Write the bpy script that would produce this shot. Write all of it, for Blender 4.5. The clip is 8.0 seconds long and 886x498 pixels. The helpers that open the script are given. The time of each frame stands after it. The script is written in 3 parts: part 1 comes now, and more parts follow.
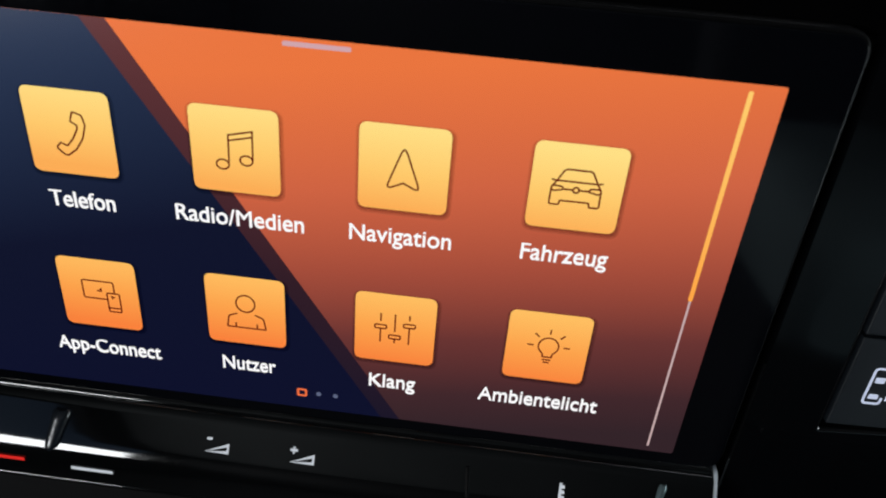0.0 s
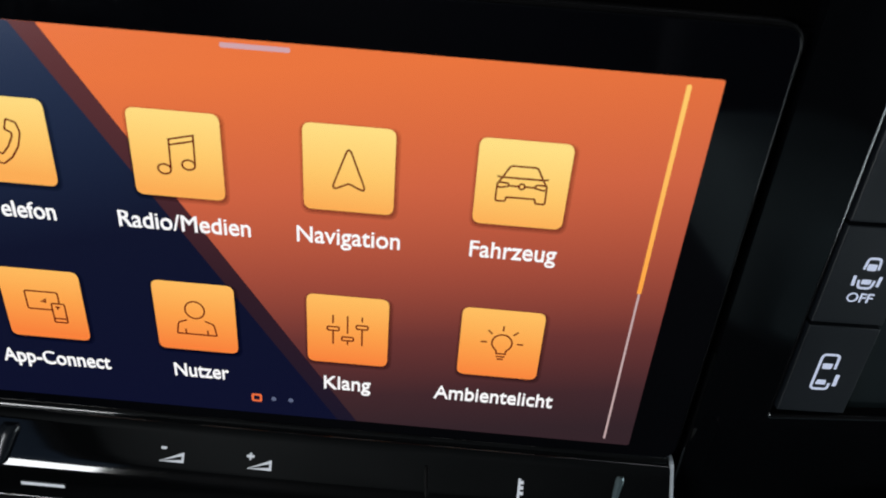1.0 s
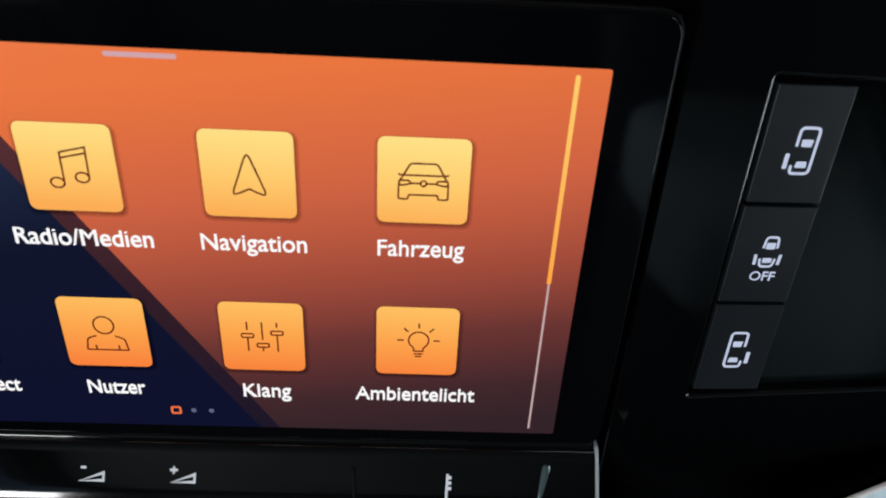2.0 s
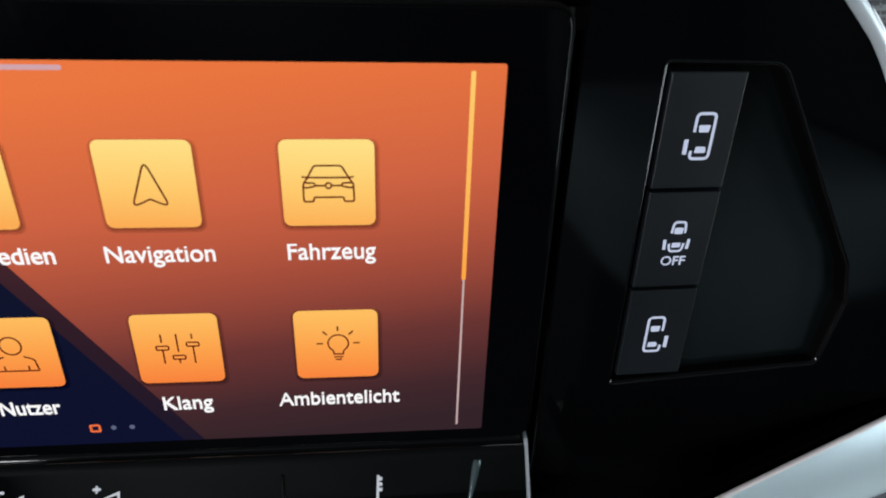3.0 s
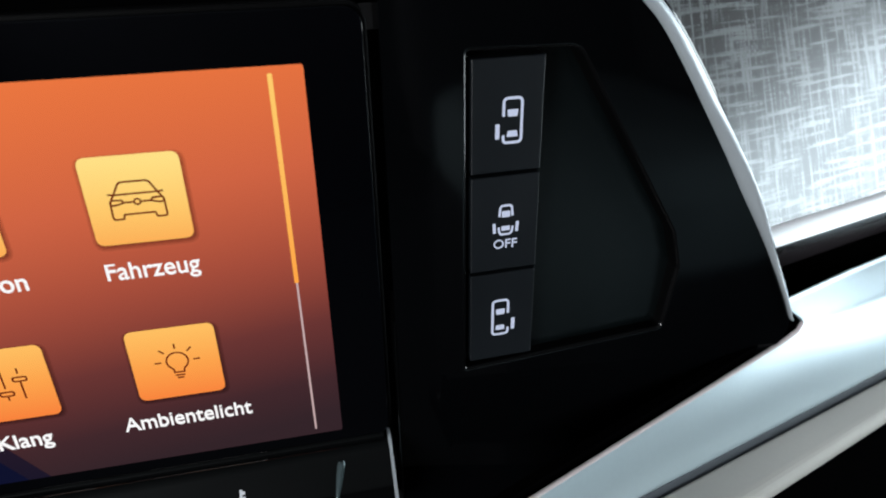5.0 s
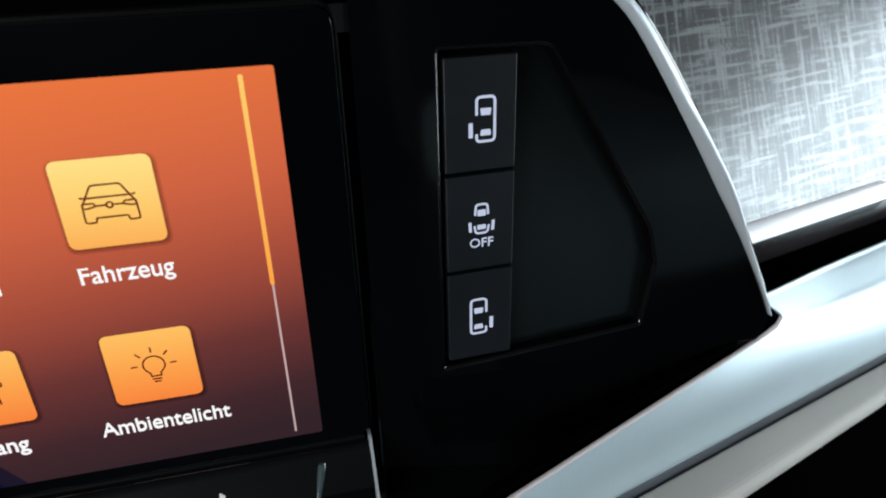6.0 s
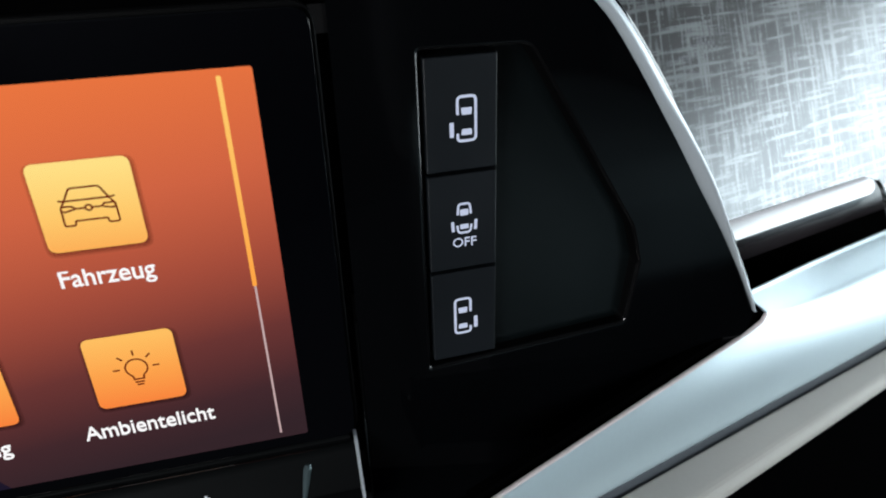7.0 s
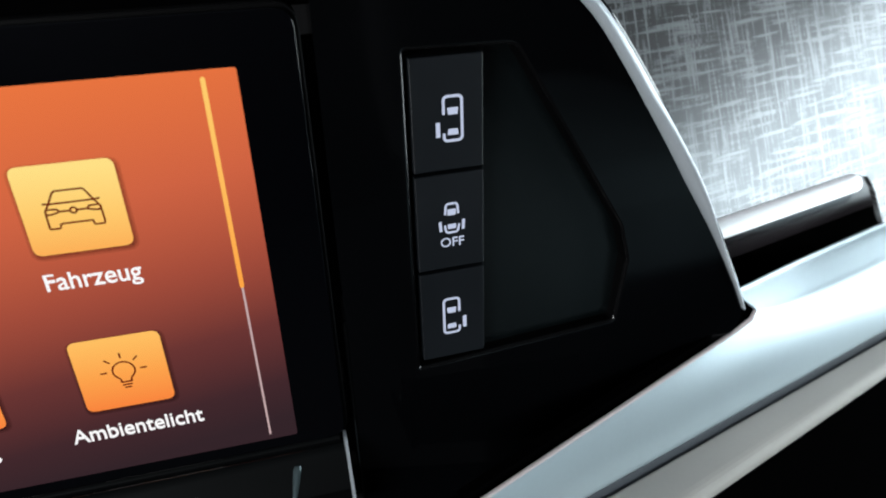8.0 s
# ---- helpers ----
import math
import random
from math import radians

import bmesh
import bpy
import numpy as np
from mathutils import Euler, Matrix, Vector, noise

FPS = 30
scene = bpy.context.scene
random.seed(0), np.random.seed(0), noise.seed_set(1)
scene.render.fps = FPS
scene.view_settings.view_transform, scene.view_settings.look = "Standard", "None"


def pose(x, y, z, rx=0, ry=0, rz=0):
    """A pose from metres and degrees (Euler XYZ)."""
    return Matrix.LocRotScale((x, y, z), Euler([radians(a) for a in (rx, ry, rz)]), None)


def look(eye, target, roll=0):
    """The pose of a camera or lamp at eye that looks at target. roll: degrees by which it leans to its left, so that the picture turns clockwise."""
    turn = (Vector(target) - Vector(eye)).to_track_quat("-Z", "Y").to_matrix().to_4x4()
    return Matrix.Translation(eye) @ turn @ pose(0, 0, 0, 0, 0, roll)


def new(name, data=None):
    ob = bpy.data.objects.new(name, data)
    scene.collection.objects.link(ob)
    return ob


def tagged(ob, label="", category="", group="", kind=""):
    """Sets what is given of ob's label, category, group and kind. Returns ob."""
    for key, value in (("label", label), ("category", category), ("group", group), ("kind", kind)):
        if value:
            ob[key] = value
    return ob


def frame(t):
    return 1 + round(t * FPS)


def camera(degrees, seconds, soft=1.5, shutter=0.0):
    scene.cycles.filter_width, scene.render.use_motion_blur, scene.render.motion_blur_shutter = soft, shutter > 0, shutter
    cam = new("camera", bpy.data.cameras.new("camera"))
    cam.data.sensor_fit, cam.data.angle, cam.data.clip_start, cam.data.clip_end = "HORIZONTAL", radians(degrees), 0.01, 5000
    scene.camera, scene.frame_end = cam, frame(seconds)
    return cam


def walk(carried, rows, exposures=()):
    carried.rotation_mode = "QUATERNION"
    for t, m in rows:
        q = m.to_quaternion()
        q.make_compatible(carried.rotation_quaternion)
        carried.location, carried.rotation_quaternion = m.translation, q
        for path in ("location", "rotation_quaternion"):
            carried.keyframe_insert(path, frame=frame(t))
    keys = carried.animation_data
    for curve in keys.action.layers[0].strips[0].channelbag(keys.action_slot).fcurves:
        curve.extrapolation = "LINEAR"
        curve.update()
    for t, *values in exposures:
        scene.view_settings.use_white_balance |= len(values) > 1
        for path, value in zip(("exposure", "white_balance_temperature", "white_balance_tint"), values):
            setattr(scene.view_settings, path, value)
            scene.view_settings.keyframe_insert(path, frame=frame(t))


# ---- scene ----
cam = camera(65.12, 8.0, soft=2.0)
PATH = [
    (0, -0.06761, -0.16469, 0.15158, 61.473, -4.517, 5.416),
    (0.5, -0.06616, -0.16378, 0.15155, 61.438, -4.488, 4.365),
    (1, -0.06082, -0.16347, 0.15199, 61.527, -4.114, 2.815),
    (1.5, -0.05353, -0.1633, 0.15251, 61.595, -3.498, 0.966),
    (2.8, -0.0339, -0.16369, 0.15327, 61.67, -1.919, -4.39),
    (3, -0.03127, -0.16403, 0.15329, 61.745, -1.664, -5.072),
    (3.5, -0.02279, -0.16548, 0.15311, 61.909, -1.0, -7.382),
    (4, -0.01507, -0.16675, 0.15277, 62.003, -0.308, -9.521),
    (4.5, -0.00772, -0.16849, 0.15265, 62.008, 0.378, -11.326),
    (6, 0.00145, -0.17228, 0.15084, 62.534, 1.34, -13.41),
    (6.5, 0.00293, -0.17263, 0.15074, 62.523, 1.46, -13.782),
    (7, 0.00448, -0.1731, 0.15066, 62.527, 1.586, -14.121),
    (7.5, 0.00583, -0.17345, 0.15058, 62.533, 1.698, -14.409),
    (8, 0.00675, -0.17364, 0.15065, 62.489, 1.815, -14.635),
]
walk(cam, [(t, pose(x, y, z, rx, ry, rz)) for t, x, y, z, rx, ry, rz in PATH])
cam.data.dof.use_dof, cam.data.dof.focus_distance, cam.data.dof.aperture_fstop = True, 0.205, 14.0

# ---------------------------------------------------------------- world and light
world = bpy.data.worlds.new("sky")
scene.world = world
world.use_nodes = True
_wn = world.node_tree.nodes
_sky = _wn.new("ShaderNodeTexSky")
_sky.sky_type = "NISHITA"
_sky.sun_disc = False
_sky.sun_elevation, _sky.sun_rotation = radians(40), radians(100)
world.node_tree.links.new(_sky.outputs[0], _wn["Background"].inputs[0])
_wn["Background"].inputs[1].default_value = 0.06


def window_light(name, m, w, h, power, color):
    la = bpy.data.lights.new(name, "AREA")
    la.shape, la.size, la.size_y, la.energy, la.color = "RECTANGLE", w, h, power, color
    ob = new(name, la)
    ob.matrix_world = m
    return ob


# daylight in the side window openings
window_light("passenger_window_light", look((0.80, 0.04, 0.03), (0.0, 0.04, 0.03)), 0.82, 0.49, 8.6, (0.82, 0.94, 1.0))
window_light("driver_window_light", look((-0.98, -1.29, 0.14), (0.0, -1.29, 0.14)), 1.06, 0.37, 30.0, (0.95, 0.98, 1.0))
window_light("windscreen_light", look((0.40, 0.24, 0.77), (0.40, 0.24, 0.0)), 0.58, 0.48, 3.0, (0.95, 0.97, 1.0))


# ---------------------------------------------------------------- materials
def material(name):
    m = bpy.data.materials.new(name)
    m.use_nodes = True
    return m, m.node_tree.nodes, m.node_tree.links, m.node_tree.nodes["Principled BSDF"]


def surface(name, base, rough, metal=0.0, var=0.15, scale=400.0, bump=0.0, bump_scale=3000.0, coat=0.0, smudge=0.1, spec=0.5):
    """Paint, plastic or metal with two scales of unevenness in colour and gloss."""
    m, n, l, p = material(name)
    tc = n.new("ShaderNodeTexCoord")
    big = n.new("ShaderNodeTexNoise")
    big.inputs["Scale"].default_value, big.inputs["Detail"].default_value = scale * 0.12, 6
    fine = n.new("ShaderNodeTexNoise")
    fine.inputs["Scale"].default_value, fine.inputs["Detail"].default_value = scale * 4, 3
    for t in (big, fine):
        l.new(tc.outputs["Object"], t.inputs["Vector"])
    mix = n.new("ShaderNodeMath")
    mix.operation = "MULTIPLY_ADD"
    l.new(fine.outputs[0], mix.inputs[0])
    mix.inputs[1].default_value = 0.4
    l.new(big.outputs[0], mix.inputs[2])
    ramp = n.new("ShaderNodeValToRGB")
    ramp.color_ramp.elements[0].position, ramp.color_ramp.elements[1].position = 0.4, 1.0
    ramp.color_ramp.elements[0].color = (*[c * (1 - var) for c in base], 1)
    ramp.color_ramp.elements[1].color = (*[min(1, c * (1 + var)) for c in base], 1)
    l.new(mix.outputs[0], ramp.inputs[0])
    l.new(ramp.outputs[0], p.inputs["Base Color"])
    r = n.new("ShaderNodeMapRange")
    r.inputs[1].default_value, r.inputs[2].default_value = 0.35, 1.05
    r.inputs[3].default_value, r.inputs[4].default_value = rough * (1 - smudge), min(1, rough * (1 + smudge) + smudge * 0.05)
    l.new(mix.outputs[0], r.inputs[0])
    l.new(r.outputs[0], p.inputs["Roughness"])
    p.inputs["Metallic"].default_value = metal
    p.inputs["Coat Weight"].default_value = coat
    p.inputs["Coat Roughness"].default_value = 0.03
    p.inputs["Specular IOR Level"].default_value = spec
    if bump:
        b = n.new("ShaderNodeTexNoise")
        b.inputs["Scale"].default_value, b.inputs["Detail"].default_value = bump_scale, 2
        l.new(tc.outputs["Object"], b.inputs["Vector"])
        bp = n.new("ShaderNodeBump")
        bp.inputs["Strength"].default_value, bp.inputs["Distance"].default_value = bump, 0.0003
        l.new(b.outputs[0], bp.inputs["Height"])
        l.new(bp.outputs[0], p.inputs["Normal"])
    return m


def lin(r, g, b):
    return tuple((c / 255 / 12.92) if c <= 10 else ((c / 255 + 0.055) / 1.055) ** 2.4 for c in (r, g, b))


def glow(name, stops, z0=0.0, z1=1.0, slant=0.0, strength=1.0, x0=0.0):
    """A lit area of the display: colours (0..255) along the height from z0 to z1, under smooth glass."""
    m, n, l, p = material(name)
    p.inputs["Base Color"].default_value = (0.004, 0.004, 0.005, 1)
    p.inputs["Roughness"].default_value = 0.18
    p.inputs["Specular IOR Level"].default_value = 0.16
    p.inputs["Emission Strength"].default_value = strength
    if len(stops) == 1:
        p.inputs["Emission Color"].default_value = (*lin(*stops[0][1]), 1)
        return m
    g = n.new("ShaderNodeNewGeometry")
    sep = n.new("ShaderNodeSeparateXYZ")
    l.new(g.outputs["Position"], sep.inputs[0])
    sx = n.new("ShaderNodeMath")
    sx.operation = "SUBTRACT"
    l.new(sep.outputs[0], sx.inputs[0])
    sx.inputs[1].default_value = x0
    add = n.new("ShaderNodeMath")
    add.operation = "MULTIPLY_ADD"
    l.new(sx.outputs[0], add.inputs[0])
    add.inputs[1].default_value = slant
    l.new(sep.outputs[2], add.inputs[2])
    mr = n.new("ShaderNodeMapRange")
    mr.inputs[1].default_value, mr.inputs[2].default_value = z0, z1
    l.new(add.outputs[0], mr.inputs[0])
    ramp = n.new("ShaderNodeValToRGB")
    cr = ramp.color_ramp
    while len(cr.elements) < len(stops):
        cr.elements.new(0.5)
    for e, (pos, c) in zip(cr.elements, stops):
        e.position, e.color = pos, (*lin(*c), 1)
    l.new(mr.outputs[0], ramp.inputs[0])
    l.new(ramp.outputs[0], p.inputs["Emission Color"])
    return m


piano = surface("piano_black", (0.0014, 0.0016, 0.0020), 0.05, var=0.3, scale=150, smudge=0.5, spec=0.34)
glass_black = surface("black_display_glass", (0.0010, 0.0012, 0.0020), 0.05, var=0.3, scale=120, smudge=0.6, spec=0.4)
strip_gloss = surface("touch_strip_gloss", (0.0014, 0.0016, 0.0018), 0.05, var=0.3, scale=150, smudge=0.5, spec=0.6)
rib_black = surface("rib_black", (0.006, 0.008, 0.011), 0.26, var=0.2, scale=300, smudge=0.3, spec=0.5)
slot_gloss = surface("brownish_black_gloss", (0.016, 0.012, 0.014), 0.22, var=0.2, scale=150, smudge=0.3)
# gloss raised above the panel's so the recess edge shows a glint
edge_gloss = surface("glint_gloss_edge", (0.002, 0.002, 0.0023), 0.13, var=0.2, scale=150, smudge=0.3, spec=0.7)
rim_black = surface("rim_black", (0.0014, 0.0014, 0.0016), 0.55, var=0.2, scale=200, spec=0.06)
rib_pale = surface("pale_glassy_rib", (0.10, 0.14, 0.15), 0.14, metal=0.5, var=0.2, scale=300, smudge=0.3)
satin_black = surface("satin_black_plastic", (0.0020, 0.0034, 0.0038), 0.24, var=0.25, scale=300, bump=0.12, bump_scale=6000, spec=0.6)
button_black = surface("soft_black_button", (0.0048, 0.0066, 0.0090), 0.45, var=0.15, scale=300, bump=0.1, bump_scale=7000, spec=0.36)
dark_gap = surface("dark_gap", (0.0009, 0.0009, 0.0010), 0.9, var=0.2, scale=200, spec=0.0)
slate = surface("slate_grey_seam", (0.085, 0.097, 0.112), 0.45, var=0.15, scale=300)
dash_black = surface("grained_black_dashboard", (0.0025, 0.0025, 0.0028), 0.8, var=0.3, scale=200, bump=0.5, bump_scale=1600, spec=0.12)
satin_silver = surface("satin_silver_paint", (0.56, 0.68, 0.73), 0.29, metal=0.42, var=0.04, scale=200, smudge=0.0)
bright_silver = surface("bright_satin_chrome", (0.52, 0.57, 0.61), 0.36, metal=0.35, var=0.05, scale=200, smudge=0.2)
ledge_silver = surface("warm_grey_silver_paint", (0.40, 0.392, 0.365), 0.6, metal=0.0, var=0.06, scale=200, smudge=0.15, bump=0.03, bump_scale=8000)
cabin_dark = surface("dark_cabin_lining", (0.008, 0.008, 0.009), 0.85, var=0.3, scale=30, bump=0.3, bump_scale=900)
# bar's upper edge: its pinkish highlight is put into the base colour
rim_highlight = surface("painted_edge_highlight", (0.66, 0.60, 0.61), 0.45, var=0.05, scale=200)
bar_white = surface("bright_satin_metal", (0.86, 0.88, 0.90), 0.38, metal=0.25, var=0.04, scale=200)
seat_cloth = surface("grey_seat_cloth", (0.18, 0.235, 0.25), 0.9, var=0.2, scale=60, bump=0.3, bump_scale=1500, spec=0.2)
headliner = surface("grey_headliner", (0.075, 0.080, 0.082), 0.9, var=0.35, scale=18, bump=0.3, bump_scale=900, spec=0.1)


def woven_foil():
    """Silver decor foil with a crossed pattern of short dark and light threads."""
    m, n, l, p = material("woven_silver_decor")
    tc = n.new("ShaderNodeTexCoord")

    def threads(sx, sz, seed, detail=1.5):
        mp = n.new("ShaderNodeMapping")
        mp.inputs["Scale"].default_value = (sx, 0.0, sz)
        mp.inputs["Location"].default_value = (seed, seed * 1.7, seed * 0.6)
        l.new(tc.outputs["Object"], mp.inputs["Vector"])
        t = n.new("ShaderNodeTexNoise")
        t.inputs["Scale"].default_value, t.inputs["Detail"].default_value = 1.0, detail
        l.new(mp.outputs[0], t.inputs["Vector"])
        r = n.new("ShaderNodeMapRange")
        r.inputs[1].default_value, r.inputs[2].default_value = 0.38, 0.66
        l.new(t.outputs[0], r.inputs[0])
        return r.outputs[0]

    def op(kind, a, b):
        q = n.new("ShaderNodeMath")
        q.operation = kind
        for i, v in enumerate((a, b)):
            if isinstance(v, float):
                q.inputs[i].default_value = v
            else:
                l.new(v, q.inputs[i])
        return q.outputs[0]

    h1, v1 = threads(34, 620, 1.3), threads(620, 34, 4.1)
    h2, v2 = threads(90, 1250, 7.7), threads(1250, 90, 9.2)
    weave = op("MAXIMUM", h1, v1)
    fine = op("MAXIMUM", h2, v2)
    tot = op("ADD", op("MULTIPLY", weave, 0.66), op("MULTIPLY", fine, 0.34))
    ramp = n.new("ShaderNodeValToRGB")
    cr = ramp.color_ramp
    cr.elements[0].position, cr.elements[0].color = 0.46, (0.004, 0.004, 0.0037, 1)
    cr.elements[1].position, cr.elements[1].color = 0.94, (0.22, 0.236, 0.243, 1)
    cr.interpolation = "EASE"
    l.new(tot, ramp.inputs[0])
    l.new(ramp.outputs[0], p.inputs["Base Color"])
    p.inputs["Roughness"].default_value = 0.55
    p.inputs["Metallic"].default_value = 0.0
    bp = n.new("ShaderNodeBump")
    bp.inputs["Strength"].default_value, bp.inputs["Distance"].default_value = 0.25, 0.0002
    l.new(tot, bp.inputs["Height"])
    l.new(bp.outputs[0], p.inputs["Normal"])
    sheen = n.new("ShaderNodeBsdfPrincipled")
    sheen.inputs["Base Color"].default_value = (0.70, 0.735, 0.76, 1)
    sheen.inputs["Metallic"].default_value = 1.0
    sheen.inputs["Roughness"].default_value = 0.26
    both = n.new("ShaderNodeMixShader")
    mr = n.new("ShaderNodeMapRange")
    mr.inputs[1].default_value, mr.inputs[2].default_value = 0.3, 1.0
    mr.inputs[3].default_value, mr.inputs[4].default_value = 0.13, 0.25
    l.new(tot, mr.inputs[0])
    l.new(mr.outputs[0], both.inputs[0])
    l.new(p.outputs[0], both.inputs[1])
    l.new(sheen.outputs[0], both.inputs[2])
    l.new(both.outputs[0], n["Material Output"].inputs[0])
    return m


decor_foil = woven_foil()

screen_orange = glow("display_orange_field", [(0.0, (49, 32, 37)), (0.12, (63, 36, 40)), (0.3, (104, 50, 47)), (0.5, (163, 75, 56)),
                                              (0.72, (206, 98, 64)), (1.0, (233, 116, 60))], 0.0, 0.114, -0.13, x0=-0.06)
# navy lightens to the top left: reflected window haze set in the colours
screen_navy = glow("display_navy_field", [(0.0, (5, 9, 40)), (0.5, (8, 14, 40)), (1.0, (33, 48, 76))], 0.0, 0.114, -0.25, x0=-0.16)
screen_stripe = glow("display_dark_stripe", [(0.0, (22, 16, 36)), (0.4, (46, 24, 34)), (1.0, (94, 48, 50))], 0.0, 0.114)
tile_top = glow("display_tile_upper", [(0.0, (251, 172, 84)), (0.45, (254, 200, 106)), (1.0, (255, 223, 132))], 0.0725, 0.0957, 0.03, x0=-0.09)
tile_low = glow("display_tile_lower", [(0.0, (248, 130, 58)), (0.5, (252, 162, 74)), (1.0, (254, 190, 96))], 0.0225, 0.0458, 0.02, x0=-0.09)


def soft_shade():
    m, n, l, p = material("display_tile_shadow")
    p.inputs["Base Color"].default_value = (0.0, 0.0, 0.0, 1)
    p.inputs["Specular IOR Level"].default_value = 0.0
    p.inputs["Alpha"].default_value = 0.10
    return m


tile_shade = soft_shade()
ink_brown = glow("display_brown_line", [(0.0, (98, 22, 2))])
text_white = glow("display_white_text", [(0.0, (250, 249, 250))])
bar_yellow = glow("display_scroll_thumb", [(0.0, (255, 164, 66)), (1.0, (255, 204, 108))], 0.055, 0.113)
bar_thin = glow("display_scroll_line", [(0.0, (196, 168, 168))])
grab_grey = glow("display_grab_bar", [(0.0, (206, 164, 172))])
dot_orange = glow("display_page_marker", [(0.0, (238, 110, 60))])
dot_grey = glow("display_page_dot", [(0.0, (92, 100, 128))])
symbol_white = glow("backlit_symbol_white", [(0.0, (188, 198, 222))])
symbol_dim = glow("backlit_strip_symbol", [(0.0, (190, 196, 204))])
symbol_red = glow("backlit_red_mark", [(0.0, (214, 40, 34))])


# ---------------------------------------------------------------- mesh helpers
def thing(name, label, category, group="", kind="", at=(0, 0, 0)):
    ob = new(name)
    ob.empty_display_size = 0.01
    ob.location = at
    return tagged(ob, label, category, group, kind)


def part(name, bm, mat, parent=None, label="", smooth=False):
    me = bpy.data.meshes.new(name)
    bmesh.ops.recalc_face_normals(bm, faces=bm.faces[:]) if smooth else None
    bm.to_mesh(me)
    bm.free()
    me.materials.append(mat)
    if smooth:
        me.shade_smooth()
    ob = new(name, me)
    if parent is not None:
        ob.parent = parent
        ob.matrix_parent_inverse = Matrix.Translation(parent.location).inverted() if parent.parent is None else Matrix()
    if label:
        ob["label"] = label
    return ob


def offset(poly, d):
    """A counter-clockwise polygon moved inwards by d."""
    out = []
    k = len(poly)
    for i in range(k):
        a, b, c = Vector(poly[i - 1]), Vector(poly[i]), Vector(poly[(i + 1) % k])
        u, v = (b - a).normalized(), (c - b).normalized()
        nu, nv = Vector((-u.y, u.x)), Vector((-v.y, v.x))
        s = nu + nv
        s = s / max(0.35, s.dot(s) / 2) if s.length > 1e-6 else nu
        out.append(tuple(b + s * d))
    return out


def rounded(poly, radii, seg=6):
    """A polygon with its corners rounded."""
    out = []
    k = len(poly)
    radii = [radii] * k if isinstance(radii, float) else radii
    for i in range(k):
        a, b, c = Vector(poly[i - 1]), Vector(poly[i]), Vector(poly[(i + 1) % k])
        r = radii[i]
        if r <= 0:
            out.append(tuple(b))
            continue
        u, v = (a - b).normalized(), (c - b).normalized()
        t = min(r / math.tan(u.angle(v) / 2), (a - b).length * 0.49, (c - b).length * 0.49)
        p0, p1 = b + u * t, b + v * t
        for j in range(seg + 1):
            f = j / seg
            out.append(tuple(p0 * (1 - f) ** 2 + b * 2 * f * (1 - f) + p1 * f ** 2))
    return out


def rect(x0, z0, x1, z1):
    return [(x0, z0), (x1, z0), (x1, z1), (x0, z1)]


def slab(poly, front, thick, chamfer=0.0, steps=2, bm=None):
    """A plate seen along +y: outline in x and z, front(x, z) gives its face, thick goes back from it."""
    bm = bm or bmesh.new()
    loops = []
    if chamfer > 0:
        for s in range(steps + 1):
            a = s / steps * math.pi / 2
            loops.append(([(x, z) for x, z in offset(poly, chamfer * (1 - math.sin(a)))], chamfer * (1 - math.cos(a))))
    else:
        loops.append((poly, 0.0))
    loops.append((poly, thick))
    rings = [[bm.verts.new((x, front(x, z) + d, z)) for x, z in lp] for lp, d in loops]
    bm.faces.new(rings[0])
    for r0, r1 in zip(rings, rings[1:]):
        for i in range(len(r0)):
            j = (i + 1) % len(r0)
            bm.faces.new((r0[i], r1[i], r1[j], r0[j]))
    bm.faces.new(rings[-1][::-1])
    return bm


def flat(v):
    return lambda x, z: v


def ribbon(bm, pts, w, front, closed=False, thick=0.00006):
    """A drawn line of width w through pts (x, z)."""
    P = [Vector(p) for p in pts]
    k = len(P)
    left, right = [], []
    for i in range(k):
        if closed:
            a, c = P[i - 1], P[(i + 1) % k]
        else:
            a, c = P[max(0, i - 1)], P[min(k - 1, i + 1)]
        u, v = (P[i] - a), (c - P[i])
        u = u.normalized() if u.length > 1e-9 else v.normalized()
        v = v.normalized() if v.length > 1e-9 else u
        s = Vector((-u.y, u.x)) + Vector((-v.y, v.x))
        s = s / max(0.5, s.dot(s) / 2) if s.length > 1e-6 else Vector((-u.y, u.x))
        left.append(P[i] + s * w / 2)
        right.append(P[i] - s * w / 2)
    def mk(q, d):
        return bm.verts.new((q.x, front(q.x, q.y) + d, q.y))
    L, R = [mk(q, 0) for q in left], [mk(q, 0) for q in right]
    Lb, Rb = [mk(q, thick) for q in left], [mk(q, thick) for q in right]
    for i in range(k if closed else k - 1):
        j = (i + 1) % k
        bm.faces.new((R[i], R[j], L[j], L[i]))
        bm.faces.new((L[i], L[j], Lb[j], Lb[i]))
        bm.faces.new((Rb[i], Rb[j], R[j], R[i]))
    return bm


def arc(cx, cz, rx, rz, a0, a1, n=14):
    return [(cx + rx * math.cos(radians(a0 + (a1 - a0) * i / n)), cz + rz * math.sin(radians(a0 + (a1 - a0) * i / n))) for i in range(n + 1)]


